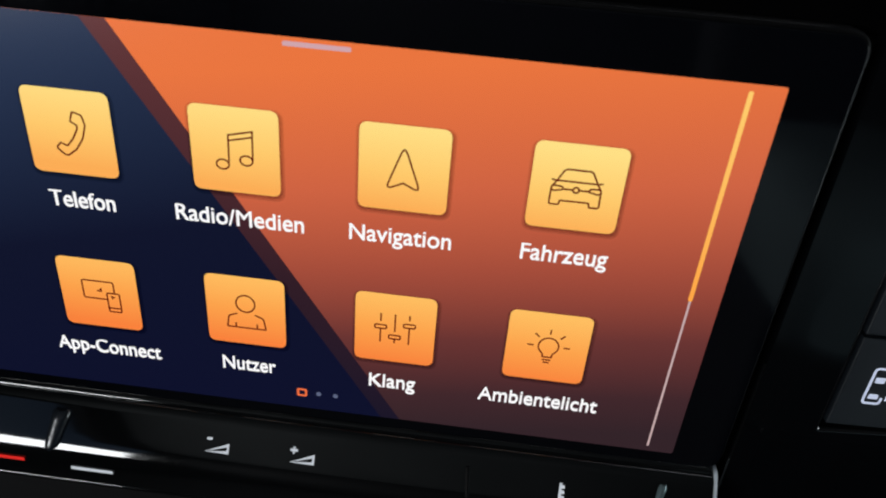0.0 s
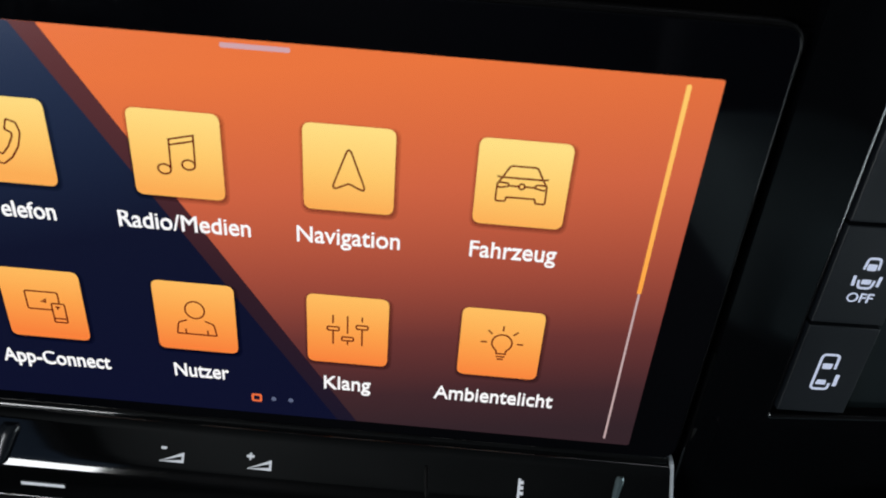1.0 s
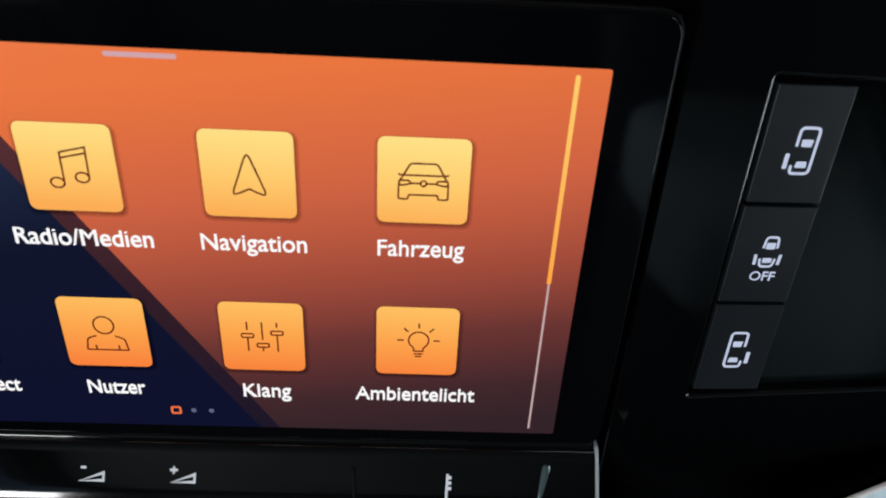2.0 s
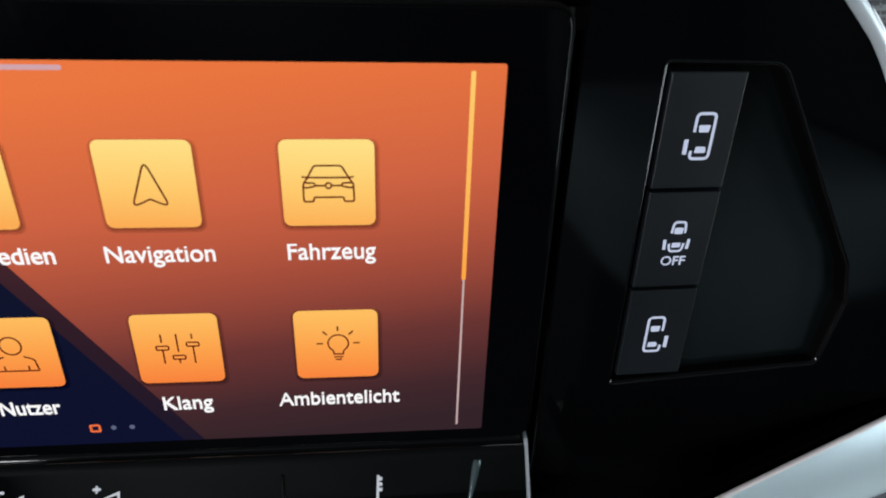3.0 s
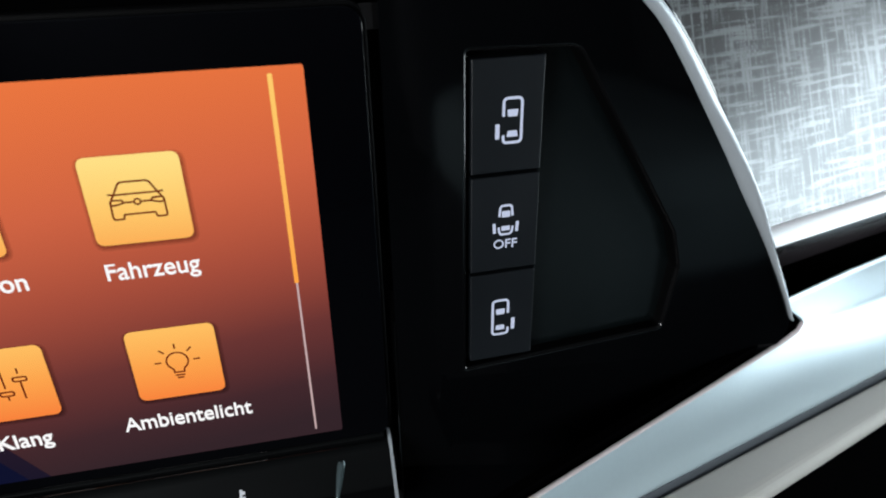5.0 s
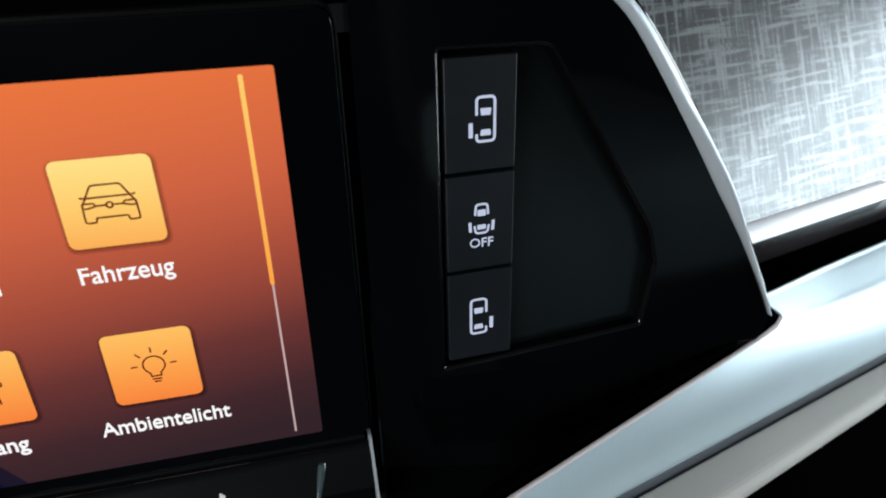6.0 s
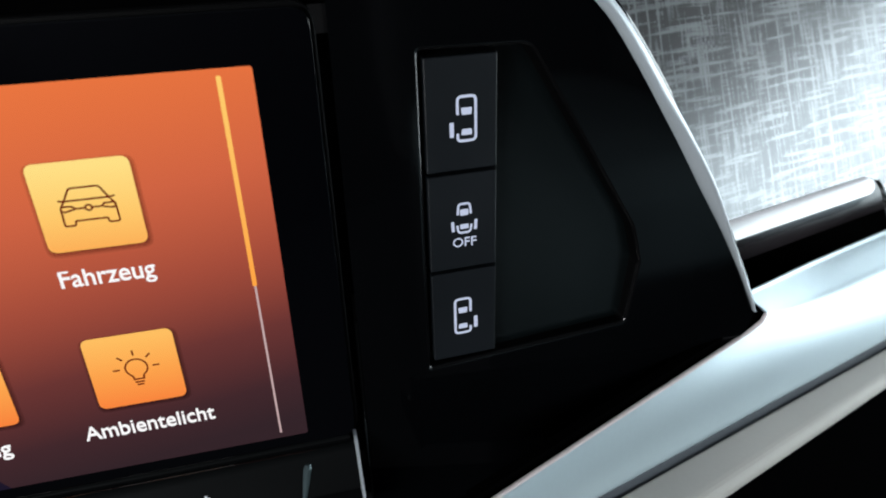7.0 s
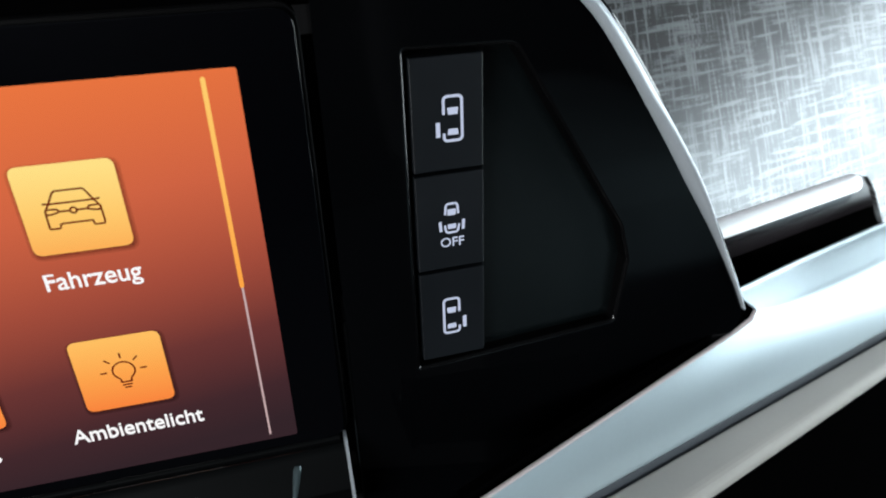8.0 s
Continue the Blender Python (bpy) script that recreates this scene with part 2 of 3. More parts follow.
def lettering(name, text, cx, base, width, cap, y, mat, parent, bold=0.011, lower=True):
    """Raised lettering of the built-in font, fitted to a width and a capital height."""
    cu = bpy.data.curves.new(name, "FONT")
    cu.body, cu.size, cu.extrude, cu.offset, cu.resolution_u = text, 1.0, 0.002, 0.0, 5
    cu.bevel_depth, cu.bevel_resolution = bold, 0
    ob = bpy.data.objects.new(name, cu)
    scene.collection.objects.link(ob)
    dg = bpy.context.evaluated_depsgraph_get()
    me = bpy.data.meshes.new_from_object(ob.evaluated_get(dg))
    bpy.data.objects.remove(ob)
    bpy.data.curves.remove(cu)
    xs = [v.co.x for v in me.vertices]
    lo, hi = min(xs), max(xs)
    sx, sz = width / (hi - lo), cap / 0.70
    knots = ((-1.0, -1.0), (0.0, 0.0), (0.449, 0.506), (0.532, 0.606), (0.682, 0.700), (1.7, 1.72))  # small letters stand taller than in the built-in face
    for v in me.vertices:
        x, z, d = v.co.x, v.co.y, v.co.z
        if lower:
            z = next(b0 + (z - a0) * (b1 - b0) / (a1 - a0) for (a0, b0), (a1, b1) in zip(knots, knots[1:]) if z <= a1)
        v.co = (cx + (x - (lo + hi) / 2) * sx, y - d * 0.02, base + z * sz)
    me.materials.clear()
    me.materials.append(mat)
    o = new(name, me)
    o.parent = parent
    o.matrix_parent_inverse = Matrix.Translation(parent.location).inverted() if parent.parent is None else Matrix()
    return o


def loft(rings, bm=None, caps=True, closed=True):
    bm = bm or bmesh.new()
    vs = [[bm.verts.new(p) for p in r] for r in rings]
    for r0, r1 in zip(vs, vs[1:]):
        k = len(r0)
        for i in range(k if closed else k - 1):
            j = (i + 1) % k
            bm.faces.new((r0[i], r1[i], r1[j], r0[j]))
    if caps:
        for r in (rings[0], rings[-1][::-1]):
            bm.faces.new([bm.verts.new(p) for p in r])
    bmesh.ops.recalc_face_normals(bm, faces=bm.faces[:])
    return bm


def box(x0, y0, z0, x1, y1, z1):
    return loft([[(x0, y, z0), (x1, y, z0), (x1, y, z1), (x0, y, z1)] for y in (y0, y1)])


# ---------------------------------------------------------------- the cabin that closes the place
def wall_with_opening(name, x0, x1, ya, yb, za, zb, oy0, oy1, oz0, oz1):
    bm = bmesh.new()
    for y0, z0, y1, z1 in ((ya, za, yb, oz0), (ya, oz1, yb, zb), (ya, oz0, oy0, oz1), (oy1, oz0, yb, oz1)):
        loft([[(x, y0, z0), (x, y1, z0), (x, y1, z1), (x, y0, z1)] for x in (x0, x1)], bm)
    return tagged(part(name, bm, cabin_dark), "dark lined cabin side with a window opening", "wall", kind="structure")


wall_with_opening("wall_right", 0.74, 0.79, -2.1, 0.8, -0.85, 0.75, -0.38, 0.46, -0.225, 0.285)
wall_with_opening("wall_left", -0.97, -0.92, -2.1, 0.8, -0.85, 0.75, -1.83, -0.71, -0.05, 0.66)
tagged(part("wall_rear", box(-0.92, -2.1, -0.85, 0.74, -2.05, 0.75), cabin_dark), "dark lined rear of the cabin", "wall", kind="structure")
tagged(part("wall_front", box(-0.92, 0.75, -0.85, 0.74, 0.8, 0.75), cabin_dark), "dark bulkhead behind the dashboard", "wall", kind="structure")
tagged(part("floor", box(-0.97, -2.1, -0.90, 0.79, 0.8, -0.85), cabin_dark), "dark carpeted cabin floor", "floor", kind="structure")
_roof = bmesh.new()
for _x0, _y0, _x1, _y1 in ((-0.97, -2.1, 0.79, -0.01), (-0.97, 0.49, 0.79, 0.8), (-0.97, -0.01, 0.10, 0.49), (0.70, -0.01, 0.79, 0.49)):
    loft([[(_x0, _y0, z), (_x1, _y0, z), (_x1, _y1, z), (_x0, _y1, z)] for z in (0.75, 0.80)], _roof)
tagged(part("ceiling", _roof, headliner), "grey cabin headliner open towards the windscreen", "ceiling", kind="structure")


def front_seat(cx, label):
    """A seat facing the dashboard: cushion, backrest and headrest over a plinth."""
    t = thing("front_seat", label, "seat", at=(cx, -0.85, -0.85))

    def pad(name, rows, cloth, label=""):
        rings = []
        for y, z, w, h, lean in rows:
            ring = []
            for k in range(24):
                u = k / 24 * 2 * math.pi
                c, s = math.cos(u), math.sin(u)
                c, s = math.copysign(abs(c) ** 0.45, c), math.copysign(abs(s) ** 0.45, s)
                ring.append((cx + w * c, y + h * s * math.sin(lean), z + h * s * math.cos(lean)))
            rings.append(ring)
        part(name, loft(rings), cloth, t, label, smooth=True)

    pad("cushion", [(-0.50, -0.26, 0.16, 0.05, 0), (-0.51, -0.25, 0.185, 0.08, 0), (-0.54, -0.245, 0.20, 0.09, 0), (-0.62, -0.245, 0.21, 0.095, 0), (-0.95, -0.255, 0.21, 0.095, 0), (-1.12, -0.265, 0.185, 0.085, 0)], seat_cloth, "grey cloth cushion")
    pad("backrest", [(-1.06, -0.30, 0.22, 0.07, 1.5), (-1.10, -0.16, 0.235, 0.08, 1.5), (-1.18, 0.09, 0.23, 0.07, 1.5), (-1.24, 0.28, 0.19, 0.06, 1.5), (-1.25, 0.31, 0.12, 0.03, 1.5)], cabin_dark, "black cloth backrest")
    pad("headrest", [(-1.24, 0.34, 0.10, 0.03, 1.5), (-1.25, 0.37, 0.125, 0.05, 1.5), (-1.27, 0.48, 0.12, 0.05, 1.5), (-1.28, 0.51, 0.08, 0.02, 1.5)], cabin_dark, "black cloth headrest")
    part("plinth", box(cx - 0.19, -1.08, -0.85, cx + 0.19, -0.66, -0.33), cabin_dark, t, "dark plinth under the cushion")


# out of view: added for the gloss panel's reflection, its tones set for that
front_seat(0.525, "unseen passenger seat, grey cushion and black backrest set for the panel's reflection")



# ---------------------------------------------------------------- dashboard
def panel_y(x, z):
    return 0.002 + 0.04 * x


def bar_y(x, z):
    return 0.0005 + 0.3 * (x - 0.16) + 0.193 * (z + 0.039)


def decor_y(x, z):
    return 0.027 + 0.27 * (x - 0.155) + 0.53 * (z - 0.04)


def dashboard():
    t = thing("dashboard", "black grained vehicle dashboard carrying the display and trims", "dashboard", kind="structure", at=(0, 0.2, -0.85))
    bm = box(-0.90, 0.12, -0.85, 0.72, 0.74, 0.10)
    part("dashboard_core", bm, dash_black, t)
    top = slab(rounded([(-0.42, 0.1265), (0.083, 0.1265), (0.06, 0.150), (-0.42, 0.162)], 0.004), lambda x, z: 0.006 + 0.35 * (z - 0.128), 0.09, 0.002)
    part("upper_hood", top, dark_gap, t, "black dashboard hood above the display", smooth=False)
    low = loft([[(x, yy + 0.012, zz) for yy, zz in ((0.3 * (x - 0.16) + 0.03, -0.0465), (0.3 * (x - 0.16) + 0.008, -0.0465), (0.3 * (x - 0.16) + 0.014, -0.10),
                                           (0.3 * (x - 0.16) + 0.016, -0.55), (0.3 * (x - 0.16) + 0.12, -0.55), (0.3 * (x - 0.16) + 0.12, -0.0465))] for x in (0.02, 0.72)])
    part("knee_panel", low, dark_gap, t, "black lower dashboard below the silver trim")
    under = loft([[(x, yy, zz) for yy, zz in ((0.03, -0.006), (0.02, -0.03), (0.004, -0.034), (0.008, -0.12), (0.09, -0.12), (0.09, -0.006))] for x in (-0.42, 0.0185)])
    part("console_front", under, dash_black, t, "black console below the touch strip")
    left = slab(rect(-0.42, -0.03, -0.240, 0.1265), flat(0.008), 0.06, 0.002)
    part("side_cover", left, piano, t, "gloss black cover beside the display")


dashboard()

# ---------------------------------------------------------------- display
SX0, SX1, SZ0, SZ1 = -0.221, 0.0, 0.0, 0.1144
TILE, PITCH, TOP_Z, LOW_Z = 0.0235, 0.0442, 0.0957, 0.0458
COLS = [-0.0438 - PITCH * k for k in (3, 2, 1, 0)]


def line_part(name, strokes, w, mat, parent, y, label=""):
    bm = bmesh.new()
    for pts, closed in strokes:
        ribbon(bm, pts, w, flat(y), closed)
    return part(name, bm, mat, parent, label)


def shift(pts, cx, cz, s=1.0):
    return [(cx + x * s, cz + z * s) for x, z in pts]


def glyph(kind):
    """Strokes in millimetres round the middle of a tile."""
    if kind == "phone":
        return [(rounded([(1.5, 5.9), (3.9, 5.2), (4.5, 2.6), (3.3, -1.2), (1.1, -4.4), (-1.4, -6.3), (-2.4, -6.2), (-4.4, -4.4), (-3.0, -2.9), (-1.3, -3.7),
                          (0.6, -1.5), (2.1, 1.2), (2.3, 2.3), (0.6, 3.2)], [0.4, 0.8, 2.2, 3.0, 3.0, 0.7, 0.5, 0.6, 0.5, 0.6, 2.0, 1.0, 0.4, 0.4], 5), True)]
    if kind == "music":
        return [(arc(-3.5, -4.0, 1.7, 1.35, 0, 360, 18)[:-1], True), (arc(2.9, -2.4, 1.7, 1.35, 0, 360, 18)[:-1], True),
                ([(-1.8, -3.8), (-1.6, 4.2), (4.8, 5.7), (4.6, -2.2)], False), ([(-1.64, 2.7), (4.76, 4.2)], False)]
    if kind == "arrow":
        return [(rounded([(0.0, 6.5), (4.6, -6.0), (0.0, -3.8), (-4.6, -6.0)], [0.9, 0.9, 0.4, 0.9], 4), True)]
    if kind == "car":
        roof = rounded([(-5.2, 1.6), (-3.4, 4.9), (3.4, 4.9), (5.2, 1.6)], [0, 1.2, 1.2, 0], 4)
        return [(roof, False), ([(-5.2, 1.7), (5.2, 1.7)], False), ([(-6.5, 1.9), (-5.2, 1.7)], False), ([(6.5, 1.9), (5.2, 1.7)], False),
                (rounded([(-5.2, 1.6), (-6.3, -0.2), (-6.4, -4.9), (-3.9, -4.9), (-3.7, -3.7), (3.7, -3.7), (3.9, -4.9), (6.4, -4.9), (6.3, -0.2), (5.2, 1.6)],
                         [0, 0.8, 0.6, 0.5, 0.3, 0.3, 0.5, 0.6, 0.8, 0], 3), False),
                (rounded([(-6.2, 0.3), (-3.6, 0.2), (-3.2, -0.6), (-5.4, -1.1), (-6.3, -0.9)], 0.4, 3), True),
                (rounded([(6.2, 0.3), (6.3, -0.9), (5.4, -1.1), (3.2, -0.6), (3.6, 0.2)], 0.4, 3), True),
                (arc(0, -0.5, 0.75, 0.75, 0, 360, 12)[:-1], True), ([(-3.2, -0.5), (-0.75, -0.5)], False), ([(0.75, -0.5), (3.2, -0.5)], False)]
    if kind == "devices":
        return [(rounded([(2.2, -1.7), (-4.9, -1.7), (-4.9, 4.4), (4.6, 4.4), (4.6, 0.9)], [0, 0.6, 0.6, 0.6, 0], 3), False),
                (rounded(rect(2.2, -5.9, 6.0, 0.6), 0.5, 3), True), ([(2.2, -4.6), (6.0, -4.6)], False),
                ([(-0.6, 1.0), (0.7, 1.9), (0.6, 0.9)], True), ([(3.6, -0.5), (4.4, -0.6), (3.8, -1.1)], True)]
    if kind == "user":
        return [(arc(0, 2.6, 2.8, 2.9, 0, 360, 22)[:-1], True),
                (rounded([(-2.6, -1.0), (-5.2, -2.0), (-5.8, -5.9), (5.8, -5.9), (5.2, -2.0), (2.6, -1.0)], [0, 1.4, 0.3, 0.3, 1.4, 0], 5), False),
                ([(-3.2, -5.9), (-3.2, -4.2)], False), ([(3.2, -5.9), (3.2, -4.2)], False)]
    if kind == "sliders":
        out = []
        for x, z in ((-4.2, 0.5), (0.0, -2.8), (4.2, 1.6)):
            out.append((rounded(rect(x - 1.7, z - 0.65, x + 1.7, z + 0.65), 0.45, 3), True))
            out.append(([(x, z + 1.9), (x, 5.2)], False))
            out.append(([(x, z - 0.65), (x, -4.9)], False))
        return out
    out = [([(-1.3, -2.9), (-1.4, -1.9), *arc(0, 0.9, 2.9, 2.9, 232, -52, 22), (1.4, -1.9), (1.3, -2.9)], True),
           ([(-1.3, -3.9), (1.3, -3.9)], False), ([(-0.9, -4.8), (0.9, -4.8)], False)]
    for a in (0, 45, 90, 135, 180):
        c, s = math.cos(radians(a)), math.sin(radians(a))
        out.append(([(4.3 * c, 0.9 + 4.2 * s), (6.1 * c, 0.9 + 5.9 * s)], False))
    return [([(x + 0.4, z - 0.4) for x, z in pts], closed) for pts, closed in out]


def display():
    t = thing("infotainment_display", "wide touch display with lit orange app tiles in gloss black glass", "display", at=(-0.11, 0, -0.005))
    part("cover_glass", slab(rounded(rect(-0.2360, -0.0045, 0.0148, 0.1272), 0.0055, 8), flat(0.0004), 0.0075, 0.00028, 3), glass_black, t, "black glass bezel with rounded corners")
    part("edge_frame", slab(rounded(rect(-0.2372, -0.0056, 0.0160, 0.1284), 0.0065, 8), flat(0.0022), 0.012, 0.0006, 3), rim_black, t, "thin satin black rim")
    part("picture_field", slab(rounded(rect(SX0, SZ0, SX1, SZ1), 0.0008, 3), flat(0.00030), 0.0004), screen_orange, t, "glowing orange picture background")
    part("picture_wedge", slab([(SX0, SZ0), (-0.0910, SZ0), (-0.1691, SZ1), (SX0, SZ1)], flat(0.00022), 0.00005), screen_navy, t, "dark navy wedge of the picture, window haze painted into its upper left")
    part("picture_stripe", slab([(-0.0910, SZ0), (-0.0851, SZ0), (-0.1624, SZ1), (-0.1691, SZ1)], flat(0.00022), 0.00005), screen_stripe, t, "dark red stripe along the wedge")
    part("scroll_thumb", slab(rounded(rect(-0.0087, 0.0548, -0.0075, 0.1127), 0.0005, 3), flat(0.00016), 0.00005), bar_yellow, t, "bright yellow scroll bar")
    part("scroll_line", slab(rect(-0.00835, 0.0021, -0.00775, 0.0548), flat(0.00016), 0.00005), bar_thin, t, "thin pale scroll line")
    part("grab_bar", slab(rounded(rect(-0.1189, 0.1122, -0.1021, 0.1134), 0.0005, 3), flat(0.00016), 0.00005), grab_grey, t, "pale grey pull-down bar")
    bm = bmesh.new()
    ribbon(bm, rounded(rect(-0.1172, 0.0049, -0.1147, 0.0072), 0.0003, 2), 0.0007, flat(0.00014), True)
    part("page_marker", bm, dot_orange, t, "orange outlined page marker")
    for cx in (-0.1107, -0.1054):
        part("page_dot", slab(arc(cx, 0.0061, 0.0008, 0.0008, 0, 345, 14), flat(0.00016), 0.00005), dot_grey, t)
    apps = [("phone", "Telefon", 0, 0, 0.0190), ("music", "Radio/Medien", 1, 0, 0.0366), ("arrow", "Navigation", 2, 0, 0.0285), ("car", "Fahrzeug", 3, 0, 0.0238),
            ("devices", "App-Connect", 0, 1, 0.0336), ("user", "Nutzer", 1, 1, 0.0170), ("sliders", "Klang", 2, 1, 0.0145), ("bulb", "Ambientelicht", 3, 1, 0.0368)]
    for kind, text, c, r, w in apps:
        cx, zt = COLS[c], (TOP_Z, LOW_Z)[r]
        cz = zt - TILE / 2
        h = TILE / 2
        bm = bmesh.new()
        for k in range(5):
            g = 0.0011 - 0.0004 * k
            slab(rounded(rect(cx - h - g + 0.0003, cz - h - g - 0.0004, cx + h + g + 0.0002, cz + h + g - 0.0008), 0.0018 + max(0, g), 4), flat(0.00020 - 0.000012 * k), 0.000004, bm=bm)
        part("tile_shadow", bm, tile_shade, t, "soft dark drop shadow drawn under the tile")
        tile = part("app_tile", slab(rounded(rect(cx - h, cz - h, cx + h, cz + h), 0.0023, 6), flat(0.00010), 0.00005), (tile_top, tile_low)[r], t)
        g = line_part("app_symbol", [(shift(p, cx, cz, 0.001), cl) for p, cl in glyph(kind)], 0.00046, ink_brown, tile, 0.00003)
        lettering("app_caption", text, cx, (0.0622, 0.0123)[r], w * 0.975, 0.0046, 0.00008, text_white, t)
    return t


display()

# ---------------------------------------------------------------- touch strip below the display
def strip_y(z):
    return -0.001 + 0.75 * (z + 0.005)


def touch_strip():
    t = thing("touch_control_strip", "gloss black sloping touch strip with backlit volume marks", "control strip", at=(-0.11, 0, -0.03))
    rings = []
    for x in [-0.42 + i * 0.4338 / 24 for i in range(25)]:
        zc, zl = -0.0165, -0.0330
        yc = strip_y(zc)
        prof = [(0.006, -0.0060), (0.0014, -0.0058), (0.0004, -0.0058), (-0.0008, -0.0061), (strip_y(-0.0068), -0.0068)]
        for f in (0.15, 0.5, 0.8, 1.0):
            z = -0.0068 + f * (zc + 0.0068)
            prof.append((strip_y(z), z))
        a0 = radians(36.9)
        for a in range(1, 13):
            ang = a0 * (1 - a / 12)
            prof.append((yc - 0.016 * (math.cos(ang) - math.cos(a0)), zc - 0.016 * (math.sin(a0) - math.sin(ang))))
        yf = prof[-1][0]
        prof += [(yf - 0.0001, zl + 0.0010), (yf + 0.0001, zl + 0.0004), (yf + 0.0006, zl), (yf + 0.004, zl - 0.0004), (0.012, zl - 0.004), (0.014, -0.0060)]
        rings.append([(x, y, z) for y, z in prof])
    part("strip_body", loft(rings), strip_gloss, t, "gloss black sloping touch surface", smooth=True)
    lip = []
    for x in [-0.2372 + i * 0.2500 / 30 for i in range(31)]:
        lip.append([(x, 0.0012 + 0.0021 * math.cos(a), -0.0054 + 0.0017 * math.sin(a)) for a in [k * math.pi / 8 for k in range(16)]])
    part("upper_lip", loft(lip), strip_gloss, t, "gloss black rounded lip under the display", smooth=True)
    # bead added only so a thin highlight runs along the strip's lower edge
    seam = [[(x, -0.0124 + 0.0007 * math.cos(a), -0.0315 + 0.0007 * math.sin(a)) for a in [k * math.pi / 6 for k in range(12)]] for x in (-0.42, -0.30, -0.20, -0.10, 0.0135)]
    part("lower_glint_bead", loft(seam), strip_gloss, t, "thin gloss black bead added to catch a highlight along the lower edge", smooth=True)
    # bright end piece
    prof = [(0.003, -0.0046), (0.0, -0.0048), (-0.0012, -0.0054), (strip_y(-0.0120) - 0.0003, -0.0120), (strip_y(-0.0205) - 0.0003, -0.0205), (strip_y(-0.024), -0.025), (0.008, -0.025)]
    part("end_trim", loft([[(x, y, z) for y, z in prof] for x in (0.0140, 0.0150)]), bright_silver, t, "thin silver end trim")

    def mark(name, strokes, w, mat, label="", face=None):
        bm = bmesh.new()
        for pts, cl in strokes:
            ribbon(bm, pts, w, face or (lambda x, z: strip_y(z) - 0.00012), cl)
        part(name, bm, mat, t, label)

    for dx, name in ((0.0, "volume_down_mark"), (0.0275, "volume_up_mark")):
        tri = [(-0.1452 + dx, -0.0151), (-0.1380 + dx, -0.0149), (-0.1381 + dx, -0.0131)]
        mark(name, [(tri, True)], 0.0007, symbol_dim, "backlit white volume wedge")
    mark("minus_mark", [([(-0.1451, -0.0119), (-0.1434, -0.0119)], False)], 0.0006, symbol_dim)
    mark("plus_mark", [([(-0.1182, -0.0121), (-0.1158, -0.0121)], False), ([(-0.1170, -0.0112), (-0.1170, -0.0130)], False)], 0.0006, symbol_dim)
    mark("temperature_mark", [([(-0.0327, -0.0117), (-0.0331, -0.0186)], False)] + [([(-0.0327, z), (-0.0315, z)], False) for z in (-0.0126, -0.0139, -0.0152)], 0.0008, symbol_dim, "backlit thermometer mark")
    mark("warm_mark", [([(-0.2235, -0.0244), (-0.2037, -0.0244)], False)], 0.0013, symbol_red, "backlit red bar", flat(-0.0131))
    mark("neutral_mark", [([(-0.1883, -0.0254), (-0.1746, -0.0254)], False)], 0.0012, symbol_dim, "backlit white bar", flat(-0.0131))
    # raised ribs between the touch zones
    for x0, x1, z0, z1, r, mt, taper in ((-0.1930, -0.1950, -0.0090, -0.0200, 0.0032, rib_black, 9), (-0.0620, -0.0612, -0.0106, -0.0190, 0.0009, rim_black, 6), (-0.0014, -0.0044, -0.0090, -0.0195, 0.0014, rib_pale, 2.2)):
        rings = []
        for i in range(13):
            f = i / 12
            z = z0 + (z1 - z0) * f
            x = x0 + (x1 - x0) * f
            rr = r * (1 - 0.3 * f) * max(0.15, math.sqrt(max(0.0, 1 - f ** taper))) * (0.7 if i == 0 else 1.0)
            rings.append([(x + rr * math.cos(a), strip_y(z) + 0.0001 + rr * 0.9 * math.sin(a), z) for a in [k * math.pi / 6 for k in range(12)]])
        part("divider_rib", loft(rings), mt, t, "glossy raised rib", smooth=True)


touch_strip()

# ---------------------------------------------------------------- gloss panel with the door buttons
RECESS = rounded([(0.0412, 0.0140), (0.1098, 0.0172), (0.1128, 0.0400), (0.1092, 0.0530), (0.0722, 0.1132), (0.0412, 0.1139)], [0.0006, 0.002, 0.006, 0.006, 0.006, 0.001], 6)
TRIM_IN = [(0.0560, 0.1500), (0.0700, 0.1405), (0.0800, 0.1325), (0.0910, 0.1223), (0.0974, 0.1159), (0.1043, 0.1074), (0.1139, 0.0942), (0.1247, 0.0779), (0.1354, 0.0608), (0.1450, 0.0449),
           (0.1544, 0.0277), (0.1629, 0.0106)]


